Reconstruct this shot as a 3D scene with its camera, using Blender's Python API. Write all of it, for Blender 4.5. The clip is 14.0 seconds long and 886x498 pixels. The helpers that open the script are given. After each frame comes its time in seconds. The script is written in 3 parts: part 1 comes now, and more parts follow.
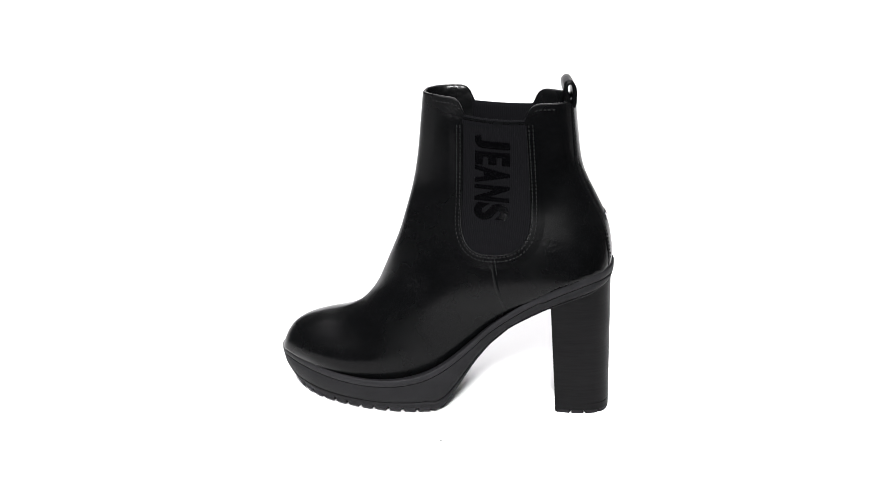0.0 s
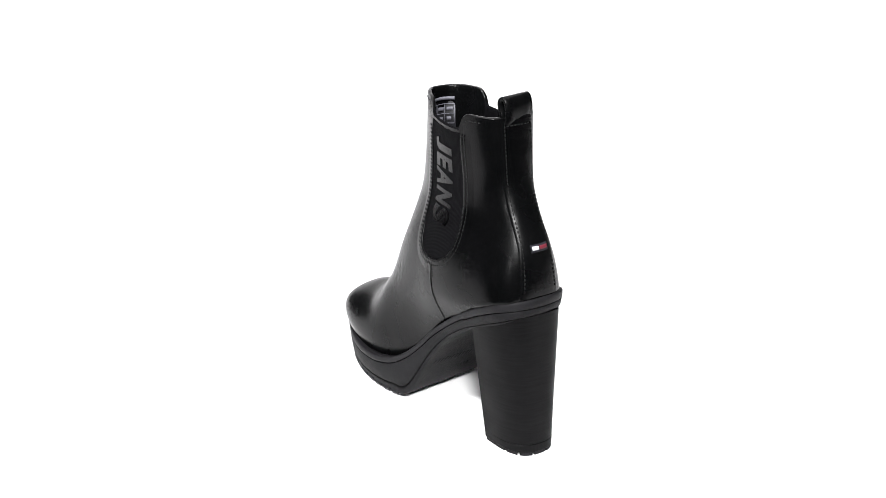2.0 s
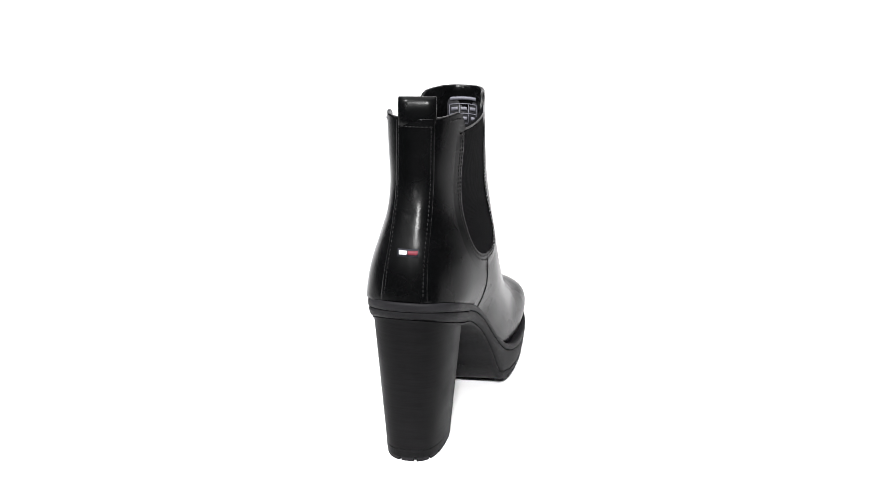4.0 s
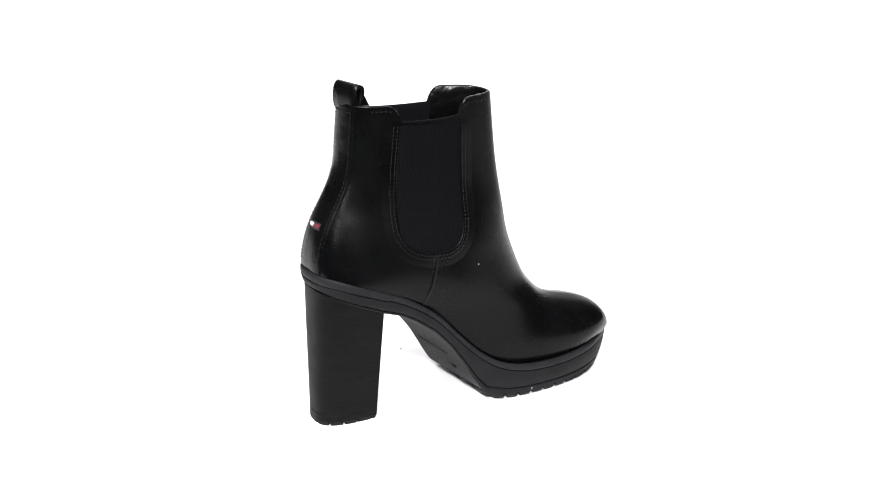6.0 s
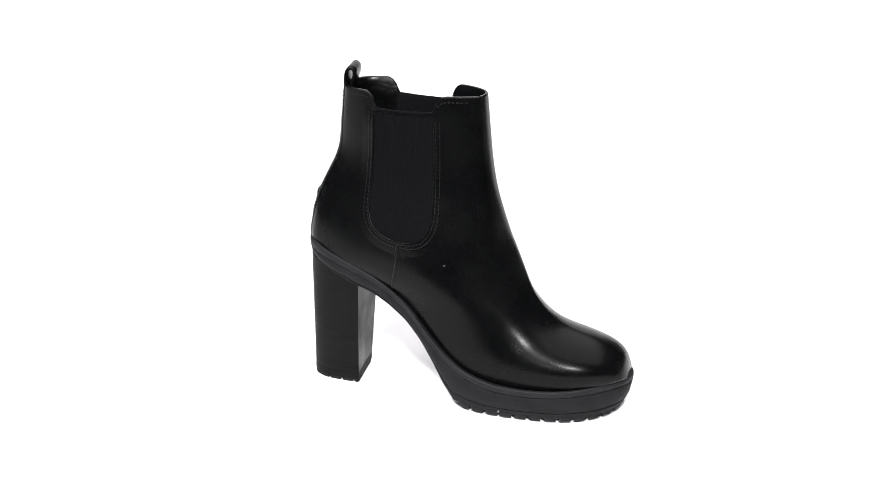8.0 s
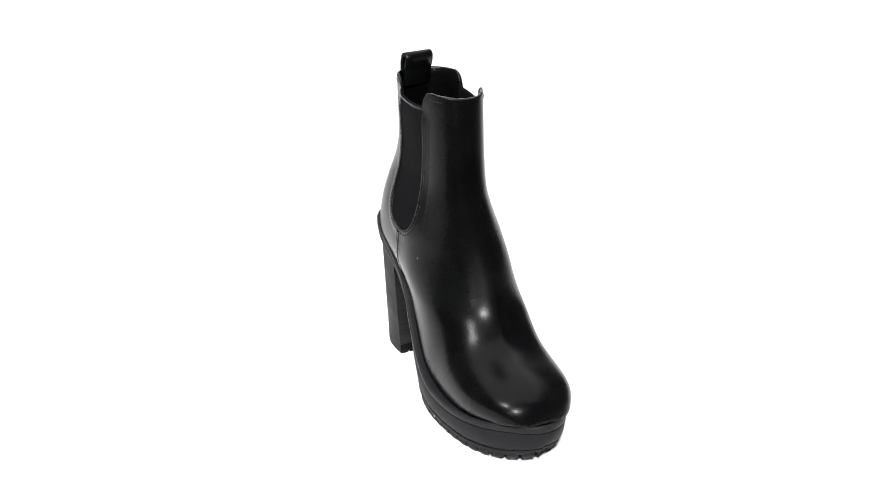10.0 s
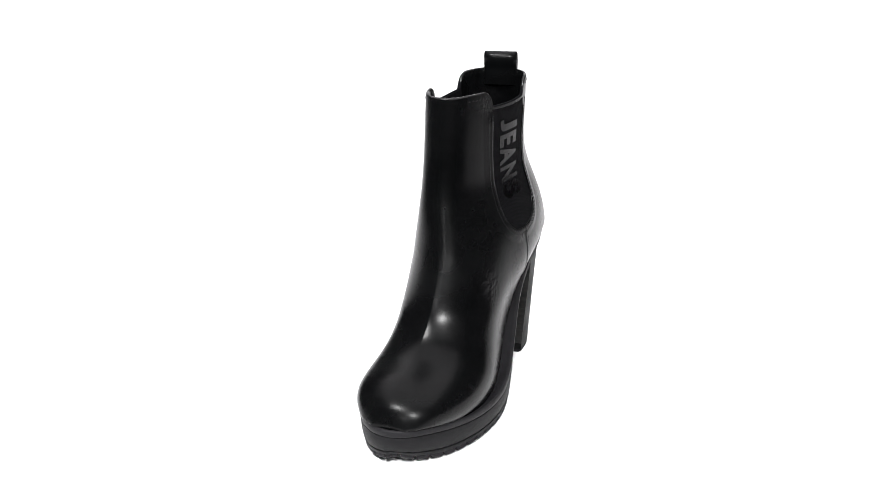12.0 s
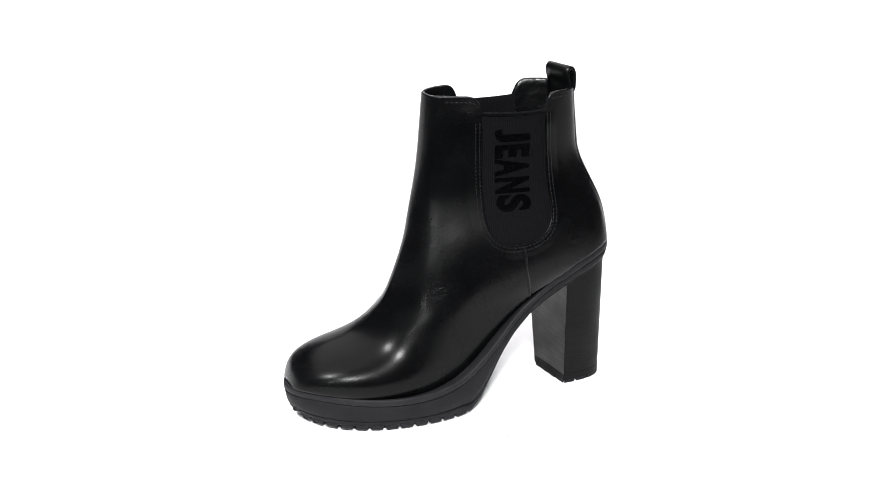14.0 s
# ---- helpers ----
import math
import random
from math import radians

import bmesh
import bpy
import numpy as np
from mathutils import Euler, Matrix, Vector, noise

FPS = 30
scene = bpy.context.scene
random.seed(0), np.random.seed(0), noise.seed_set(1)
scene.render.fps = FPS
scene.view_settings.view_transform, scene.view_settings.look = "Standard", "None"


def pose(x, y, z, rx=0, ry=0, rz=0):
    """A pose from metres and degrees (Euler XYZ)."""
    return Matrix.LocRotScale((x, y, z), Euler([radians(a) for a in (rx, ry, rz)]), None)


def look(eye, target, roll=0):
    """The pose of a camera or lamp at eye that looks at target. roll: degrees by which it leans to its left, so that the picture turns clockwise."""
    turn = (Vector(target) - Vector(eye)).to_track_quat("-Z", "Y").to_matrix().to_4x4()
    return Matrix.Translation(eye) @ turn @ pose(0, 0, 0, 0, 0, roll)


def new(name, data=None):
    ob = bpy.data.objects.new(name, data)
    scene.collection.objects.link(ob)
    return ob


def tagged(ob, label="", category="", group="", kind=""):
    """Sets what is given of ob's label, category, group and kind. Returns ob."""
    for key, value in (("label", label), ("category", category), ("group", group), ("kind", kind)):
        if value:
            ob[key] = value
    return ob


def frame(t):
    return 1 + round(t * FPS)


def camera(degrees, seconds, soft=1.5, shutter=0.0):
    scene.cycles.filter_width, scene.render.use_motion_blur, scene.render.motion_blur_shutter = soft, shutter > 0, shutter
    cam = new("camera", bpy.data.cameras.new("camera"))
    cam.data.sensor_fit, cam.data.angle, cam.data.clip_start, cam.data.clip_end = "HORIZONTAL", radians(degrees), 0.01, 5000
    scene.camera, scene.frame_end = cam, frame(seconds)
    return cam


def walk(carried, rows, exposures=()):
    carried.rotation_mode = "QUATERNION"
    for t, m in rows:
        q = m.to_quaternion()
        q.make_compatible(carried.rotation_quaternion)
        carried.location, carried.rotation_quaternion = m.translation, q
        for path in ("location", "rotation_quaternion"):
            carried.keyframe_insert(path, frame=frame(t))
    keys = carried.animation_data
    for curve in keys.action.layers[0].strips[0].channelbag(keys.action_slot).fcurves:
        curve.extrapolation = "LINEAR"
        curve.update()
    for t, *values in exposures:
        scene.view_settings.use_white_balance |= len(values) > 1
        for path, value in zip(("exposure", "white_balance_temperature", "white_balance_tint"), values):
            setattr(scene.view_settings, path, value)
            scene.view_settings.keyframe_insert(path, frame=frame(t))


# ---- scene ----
cam = camera(39.27, 14.0, soft=0.6)
CAM = pose(0, -0.77, 0.3847) @ pose(0, 0, 0, 0, 0, 0.628) @ pose(0, 0, 0, 90 - 20.22) @ pose(0, 0, 0, 0, 0, -0.26)
walk(cam, [(0.0, CAM), (14.0, CAM)])

# ---- light ----
MM = 0.001
world = bpy.data.worlds.new("studio")
world.use_nodes = True
world.node_tree.nodes["Background"].inputs["Color"].default_value = (0.9, 0.92, 1.0, 1)
world.node_tree.nodes["Background"].inputs["Strength"].default_value = 0.12
scene.world = world


def softbox(name, eye, target, w, h, watts, color=(1, 1, 1)):
    data = bpy.data.lights.new(name, "AREA")
    data.shape, data.size, data.size_y, data.energy, data.color = "RECTANGLE", w, h, watts, color
    ob = new(name, data)
    ob.matrix_world = look(eye, target)
    return ob


softbox("ceiling_panel", (0.0, 0.9, 2.4), (0, 0.9, 0), 3.2, 3.4, 108, (1.0, 0.985, 1.0))
softbox("softbox_a", (0.03, -0.98, 0.80), (0, 0, 0.1), 0.14, 0.14, 26)
softbox("softbox_b", (-0.48, -0.69, 1.22), (0, 0, 0.1), 0.14, 0.14, 26)
softbox("softbox_c", (-0.35, -1.07, 0.51), (0, 0, 0.1), 0.12, 0.12, 2)
scene.view_settings.exposure = 0.0


# ---- materials ----
def material(name, color, rough, spec=0.5, metal=0.0):
    m = bpy.data.materials.new(name)
    m.use_nodes = True
    b = m.node_tree.nodes["Principled BSDF"]
    b.inputs["Base Color"].default_value = (*color, 1)
    b.inputs["Roughness"].default_value = rough
    b.inputs["Specular IOR Level"].default_value = spec
    b.inputs["Metallic"].default_value = metal
    return m, m.node_tree.nodes, m.node_tree.links, b


def coords(n):
    return n.new("ShaderNodeTexCoord").outputs["Object"]


def noise_node(n, l, vec, scale, detail=4, rough=0.55):
    k = n.new("ShaderNodeTexNoise")
    k.inputs["Scale"].default_value, k.inputs["Detail"].default_value, k.inputs["Roughness"].default_value = scale, detail, rough
    l.new(vec, k.inputs["Vector"])
    return k.outputs["Fac"]


def ramp(n, l, fac, a, b, lo=0.3, hi=0.7):
    k = n.new("ShaderNodeMapRange")
    k.inputs["From Min"].default_value, k.inputs["From Max"].default_value = lo, hi
    k.inputs["To Min"].default_value, k.inputs["To Max"].default_value = a, b
    l.new(fac, k.inputs["Value"])
    return k.outputs["Result"]


def mix_color(n, l, fac, a, b):
    k = n.new("ShaderNodeMix")
    k.data_type = "RGBA"
    k.inputs["A"].default_value, k.inputs["B"].default_value = (*a, 1), (*b, 1)
    l.new(fac, k.inputs["Factor"])
    return k.outputs["Result"]


def bump(n, l, height, distance, strength=1.0, normal=None):
    k = n.new("ShaderNodeBump")
    k.inputs["Distance"].default_value, k.inputs["Strength"].default_value = distance, strength
    l.new(height, k.inputs["Height"])
    if normal:
        l.new(normal, k.inputs["Normal"])
    return k.outputs["Normal"]


def leather_material(name, rough=0.26, spec=0.076, crease=False, wrinkle=0.0):
    m, n, l, b = material(name, (0.006, 0.006, 0.0065), rough, spec)
    c = coords(n)
    big = noise_node(n, l, c, 28, 3)
    fine = noise_node(n, l, c, 420, 4, 0.6)
    pores = n.new("ShaderNodeTexVoronoi")
    pores.inputs["Scale"].default_value = 900
    l.new(c, pores.inputs["Vector"])
    l.new(mix_color(n, l, ramp(n, l, big, 0, 1), (0.001, 0.0011, 0.0012), (0.002, 0.0021, 0.0023)), b.inputs["Base Color"])
    l.new(ramp(n, l, big, rough - 0.05, rough + 0.06), b.inputs["Roughness"])
    nm = bump(n, l, big, 0.0006, 0.09)
    nm = bump(n, l, fine, 0.0002, 0.09, nm)
    if wrinkle:
        nm = bump(n, l, noise_node(n, l, c, 110, 2, 0.4), wrinkle, 0.7, nm)
    nm = bump(n, l, pores.outputs["Distance"], 0.00012, 0.16, nm)
    if crease:
        # small patches of creases: outer instep, under both elastics, outer heel, front corner of the collar
        for (px, py, pz), reach, scale, depth in (((20.5, 31.5, 86.8), 15, 260, 0.0014), ((-28.0, 34.0, 107.0), 10, 300, 0.0032), ((-28.5, -24.0, 108.5), 10, 300, 0.0032),
                                                  ((-66.0, 36.0, 117.0), 13, 240, 0.0009), ((-1.0, 21.0, 201.0), 10, 420, 0.0022)):
            sub = n.new("ShaderNodeVectorMath")
            sub.operation = "DISTANCE"
            sub.inputs[1].default_value = (px * MM, py * MM, pz * MM)
            l.new(c, sub.inputs[0])
            mask = ramp(n, l, sub.outputs["Value"], 1, 0, 0.001, reach * MM)
            mul = n.new("ShaderNodeMath")
            mul.operation = "MULTIPLY"
            l.new(mask, mul.inputs[0])
            l.new(ramp(n, l, noise_node(n, l, c, scale, 4, 0.6), -0.5, 0.5, 0.0, 1.0), mul.inputs[1])
            nm = bump(n, l, mul.outputs[0], depth, 0.6, nm)
    l.new(nm, b.inputs["Normal"])
    return m


def rubber_material(name, color=(0.0056, 0.0055, 0.0062), rough=0.6, grain=700, depth=0.0004):
    m, n, l, b = material(name, color, rough, 0.09)
    c = coords(n)
    big = noise_node(n, l, c, 60, 4)
    fine = noise_node(n, l, c, grain, 5, 0.7)
    l.new(mix_color(n, l, ramp(n, l, big, 0, 1), tuple(v * 0.8 for v in color), tuple(v * 1.25 for v in color)), b.inputs["Base Color"])
    l.new(ramp(n, l, fine, rough - 0.08, rough + 0.1), b.inputs["Roughness"])
    l.new(bump(n, l, fine, depth, 0.6), b.inputs["Normal"])
    return m


def stacked_material(name):
    """Dark stacked-leather heel: thin lifts with fine level lines."""
    m, n, l, b = material(name, (0.017, 0.017, 0.018), 0.5, 0.05)
    c = coords(n)
    mp = n.new("ShaderNodeMapping")
    mp.inputs["Scale"].default_value = (60, 60, 900)
    mp.inputs["Rotation"].default_value = (0.05, 0.02, 0)
    l.new(c, mp.inputs["Vector"])
    lines = noise_node(n, l, mp.outputs["Vector"], 1.0, 3, 0.6)
    big = noise_node(n, l, c, 50, 4)
    l.new(mix_color(n, l, ramp(n, l, lines, 0, 1), (0.0024, 0.0024, 0.0026), (0.0044, 0.0044, 0.0047)), b.inputs["Base Color"])
    l.new(ramp(n, l, big, 0.44, 0.58), b.inputs["Roughness"])
    l.new(bump(n, l, lines, 0.0003, 0.35), b.inputs["Normal"])
    return m


def sanded_material(name):
    """Dark heel front with slanting sanding marks; its lighter tone includes the ground's glancing reflection."""
    m, n, l, b = material(name, (0.006, 0.006, 0.006), 0.44, 0.22)
    c = coords(n)
    mp = n.new("ShaderNodeMapping")
    mp.inputs["Rotation"].default_value = (radians(-32), 0, 0)
    mp.inputs["Scale"].default_value = (60, 60, 620)
    l.new(c, mp.inputs["Vector"])
    marks = noise_node(n, l, mp.outputs["Vector"], 1.0, 3, 0.6)
    patch = noise_node(n, l, c, 70, 3)
    # lighter than the heel block: a glancing reflection put into the colour
    l.new(mix_color(n, l, ramp(n, l, marks, 0, 1), (0.003, 0.003, 0.003), (0.012, 0.012, 0.0115)), b.inputs["Base Color"])
    l.new(ramp(n, l, patch, 0.32, 0.52), b.inputs["Roughness"])
    l.new(bump(n, l, marks, 0.0006, 0.6), b.inputs["Normal"])
    return m


def gore_material(name):
    """Ribbed black elastic: fine upright ribs and a weave."""
    m, n, l, b = material(name, (0.014, 0.014, 0.016), 0.8, 0.03)
    c = coords(n)
    mp = n.new("ShaderNodeMapping")
    mp.inputs["Rotation"].default_value = (0, 0, radians(8))
    l.new(c, mp.inputs["Vector"])
    w = n.new("ShaderNodeTexWave")
    w.wave_type, w.bands_direction = "BANDS", "X"
    w.inputs["Scale"].default_value, w.inputs["Distortion"].default_value = 240, 0.3
    l.new(mp.outputs["Vector"], w.inputs["Vector"])
    fine = noise_node(n, l, c, 1500, 2)
    l.new(mix_color(n, l, w.outputs["Fac"], (0.0017, 0.0017, 0.0021), (0.003, 0.003, 0.0036)), b.inputs["Base Color"])
    nm = bump(n, l, w.outputs["Fac"], 0.0003, 0.4)
    l.new(bump(n, l, fine, 0.0002, 0.4, nm), b.inputs["Normal"])
    b.inputs["Sheen Weight"].default_value = 0.0
    b.inputs["Sheen Roughness"].default_value = 0.5
    return m


def plain_material(name, color, rough=0.6, spec=0.3, scale=600):
    m, n, l, b = material(name, color, rough, spec)
    f = noise_node(n, l, coords(n), scale, 4)
    l.new(mix_color(n, l, ramp(n, l, f, 0, 1), tuple(v * 0.88 for v in color), tuple(min(1, v * 1.1) for v in color)), b.inputs["Base Color"])
    l.new(bump(n, l, f, 0.0002, 0.4), b.inputs["Normal"])
    return m


def paper_material(name):
    """White matt paper with a very faint mottle and fine tooth."""
    m, n, l, b = material(name, (0.86, 0.86, 0.865), 0.8, 0.2)
    c = coords(n)
    l.new(mix_color(n, l, ramp(n, l, noise_node(n, l, c, 9, 3), 0, 1), (0.852, 0.848, 0.855), (0.866, 0.864, 0.868)), b.inputs["Base Color"])
    l.new(bump(n, l, noise_node(n, l, c, 1800, 3), 0.0001, 0.15), b.inputs["Normal"])
    return m


LEATHER = leather_material("smooth_black_leather", crease=True)
LEATHER_BACK = leather_material("black_leather_backstay", 0.28, 0.1, wrinkle=0.0005)
LINING = leather_material("black_lining_leather", 0.26, 0.2, wrinkle=0.0022)
RUBBER = rubber_material("black_rubber")
RIM_RUBBER = rubber_material("black_rim_rubber", (0.0088, 0.0086, 0.0097), 0.55, 500, 0.0003)
TREAD_RUBBER = rubber_material("black_tread_rubber", (0.0085, 0.0083, 0.0092), 0.6)
STACK = stacked_material("stacked_heel")
HEEL_FACE = sanded_material("sanded_heel_front")
GORE = gore_material("ribbed_elastic")
PRINT = plain_material("glossy_black_print", (0.0007, 0.0007, 0.0009), 0.2, 0.08)
THREAD = plain_material("black_thread", (0.002, 0.002, 0.0022), 0.45, 0.14, 3000)
NAVY = plain_material("navy_weave", (0.003, 0.0035, 0.007), 0.7)
WHITE = plain_material("white_weave", (0.55, 0.55, 0.57), 0.6)
RED = plain_material("red_weave", (0.10, 0.008, 0.016), 0.6)
LABEL = plain_material("black_label", (0.008, 0.008, 0.01), 0.6)
LABEL_INK = plain_material("grey_label_print", (0.11, 0.11, 0.13), 0.6)
SCUFF = plain_material("pale_scuff", (0.25, 0.25, 0.26), 0.8)
DUST = plain_material("grey_dust", (0.05, 0.05, 0.05), 0.9)
PAPER = paper_material("white_seamless_paper")
WALL_PAINT = plain_material("dark_grey_wall_paint", (0.06, 0.06, 0.063), 0.8, 0.2, 12)


# ---- mesh helpers ----
def part(name, bm, mat, parent=None, label="", smooth=True):
    me = bpy.data.meshes.new(name)
    bmesh.ops.recalc_face_normals(bm, faces=bm.faces)
    for f in bm.faces:
        f.smooth = smooth
    bm.to_mesh(me)
    bm.free()
    me.materials.append(mat)
    ob = new(name, me)
    ob.parent = parent
    if label:
        tagged(ob, label)
    return ob


def grid_mesh(rows, close=False, bm=None, keep=None):
    """A quad grid from rows of points in millimetres."""
    bm = bm or bmesh.new()
    vs = [[bm.verts.new(Vector(p) * MM) for p in r] for r in rows]
    for i in range(len(vs) - 1):
        n = len(vs[i])
        for j in range(n if close else n - 1):
            if keep and not keep(i, j):
                continue
            q = [vs[i][j], vs[i][(j + 1) % n], vs[i + 1][(j + 1) % n], vs[i + 1][j]]
            bm.faces.new(q)
    loose = [v for v in bm.verts if not v.link_faces]
    if loose:
        bmesh.ops.delete(bm, geom=loose, context="VERTS")
    return bm


def smooth_table(xs, table):
    """Monotone-ish smooth lookup: cubic through the table's points."""
    t = np.array(table, float)
    x, y = t[:, 0], t[:, 1]
    d = np.gradient(y, x)
    xs = np.clip(np.asarray(xs, float), x[0], x[-1])
    i = np.clip(np.searchsorted(x, xs, side="right") - 1, 0, len(x) - 2)
    h = x[i + 1] - x[i]
    s = (xs - x[i]) / h
    return ((1 + 2 * s) * (1 - s) ** 2 * y[i] + s * (1 - s) ** 2 * h * d[i] + s * s * (3 - 2 * s) * y[i + 1] + s * s * (s - 1) * h * d[i + 1])


# ---- studio ----
def box_mesh(x0, x1, y0, y1, z0, z1):
    bm = bmesh.new()
    bmesh.ops.create_cube(bm, size=1)
    for v in bm.verts:
        v.co = ((x0 + x1) / 2 + v.co.x * (x1 - x0), (y0 + y1) / 2 + v.co.y * (y1 - y0), (z0 + z1) / 2 + v.co.z * (z1 - z0))
    return bm


def build_studio():
    """White seamless paper that drops at an unseen front edge, lies flat and sweeps up behind, in an added plain dark
    room.
    """
    # the unseen front drop keeps white paper out of the shaft's reflection
    front = [(-0.24, -0.4), (-0.24, -0.03)] + [(-0.21 - 0.03 * math.cos(a), -0.03 + 0.03 * math.sin(a)) for a in np.linspace(0.2, math.pi / 2, 6)]
    prof = front + [(2.0, 0.0)]
    prof += [(2.0 + 0.6 * math.sin(a), 0.6 - 0.6 * math.cos(a)) for a in np.linspace(0.1, math.pi / 2, 14)]
    prof += [(2.6, 2.1)]
    bm = grid_mesh([[(x * 1000, y * 1000, z * 1000 - 1.0) for x in np.linspace(-1.1, 1.1, 9)] for y, z in prof])
    tagged(part("ground", bm, PAPER), "white seamless paper sheet sweeping up behind", "paper backdrop", kind="structure")
    # added room shell, never in view; kept dark so the leather reflects little
    for nm, x0, x1, y0, y1, z0, z1 in (("wall_west", -2.6, -2.5, -2.6, 2.8, -0.8, 2.7), ("wall_east", 2.5, 2.6, -2.6, 2.8, -0.8, 2.7),
                                       ("wall_south", -2.5, 2.5, -2.6, -2.5, -0.8, 2.7), ("wall_north", -2.5, 2.5, 2.7, 2.8, -0.8, 2.7),
                                       ("ceiling", -2.5, 2.5, -2.5, 2.7, 2.6, 2.7), ("floor", -2.5, 2.5, -2.5, 2.7, -0.8, -0.7)):
        word = nm.split("_")[0]
        tagged(part(nm, box_mesh(x0, x1, y0, y1, z0, z1), WALL_PAINT, smooth=False), "plain unseen dark grey studio " + word, word, kind="structure")


# ---- the boot's last: sections from the collar down and round to the toe ----
# front x, front z, back x, back z, half width at the back or sole, half width at the front, squareness at back, at front
SECTIONS = [
    (21.0, 210, -75.4, 210, 26.6, 20.0, 0.64, 0.68),
    (22.9, 187, -78.0, 187, 24.8, 20.4, 0.66, 0.68),
    (25.2, 163, -82.0, 163, 22.8, 21.4, 0.70, 0.70),
    (28.4, 145, -90.0, 147, 23.6, 23.0, 0.72, 0.74),
    (32.6, 129, -97.0, 133, 28.0, 26.8, 0.70, 0.82),
    (36.8, 114, -101.0, 118, 32.8, 31.1, 0.64, 0.92),
    (42.0, 101.0, -102.0, 102, 34.2, 33.4, 0.49, 1.02),
    (46.1, 91.0, -97.0, 96, 33.6, 34.4, 0.30, 1.11),
    (50.0, 82.0, -80.0, 89.5, 33.2, 34.2, 0.20, 1.19),
    (54.2, 74.0, -58.0, 80.5, 32.4, 33.7, 0.15, 1.24),
    (59.8, 66.8, -37.0, 69.5, 32.0, 33.4, 0.13, 1.25),
    (66.5, 60.4, -16.0, 50.0, 33.8, 33.2, 0.13, 1.27),
    (74.8, 55.9, 4.0, 31.5, 38.0, 32.7, 0.13, 1.27),
    (83.8, 53.0, 24.0, 22.0, 41.0, 32.7, 0.13, 1.26),
    (92.3, 50.8, 44.0, 18.5, 41.8, 32.0, 0.13, 1.24),
    (100.0, 48.2, 64.0, 18.0, 40.2, 30.6, 0.13, 1.18),
    (106.8, 45.2, 82.0, 19.0, 35.8, 27.8, 0.15, 1.12),
    (112.6, 41.4, 96.0, 21.0, 29.5, 23.8, 0.18, 1.05),
    (117.0, 36.0, 107.0, 20.5, 22.8, 19.0, 0.22, 0.97),
    (119.0, 28.5, 113.5, 19.0, 16.0, 15.0, 0.30, 0.84),
]
SHAFT_MIDLINE = [(-106, 7.6), (-75, 7.4), (-49, 6.2), (-8, 1.3), (25, -2.2), (60, 0)]
MIDLINE = [(-106, 9.4), (-90, 9.2), (-75, 8.0), (-49, 7.0), (-28, 5.5), (-8, 3.5), (15, 3.3), (40, 4.3), (60, 3.8), (85, 2.4), (105, 1.6), (122, 1.2)]
HALF = 90      # columns from back to front on each side
ROWS = 150


def collar_height(x):
    """Height of the boot's top edge along its length: two leather pieces with the elastic lower between them."""
    front, rear, low = 207.0 - 0.6 * np.clip((x - 9) / 11, 0, 1) ** 2, 207.2, 196.8
    z = np.full_like(x, low)
    f = np.clip((x + 8.3) / 8.5, 0, 1)
    z = np.where(x > -8.3, low + (front - low) * np.sqrt(np.clip(1 - (1 - f) ** 2.2, 0, 1)), z)
    r = np.clip((-48.3 - x) / 9.0, 0, 1)
    z = np.where(x < -48.3, low + (rear - low) * np.sqrt(np.clip(1 - (1 - r) ** 2.2, 0, 1)), z)
    sag = np.clip(1 - ((x + 28.3) / 20) ** 2, 0, 1)
    return z - 0.9 * sag


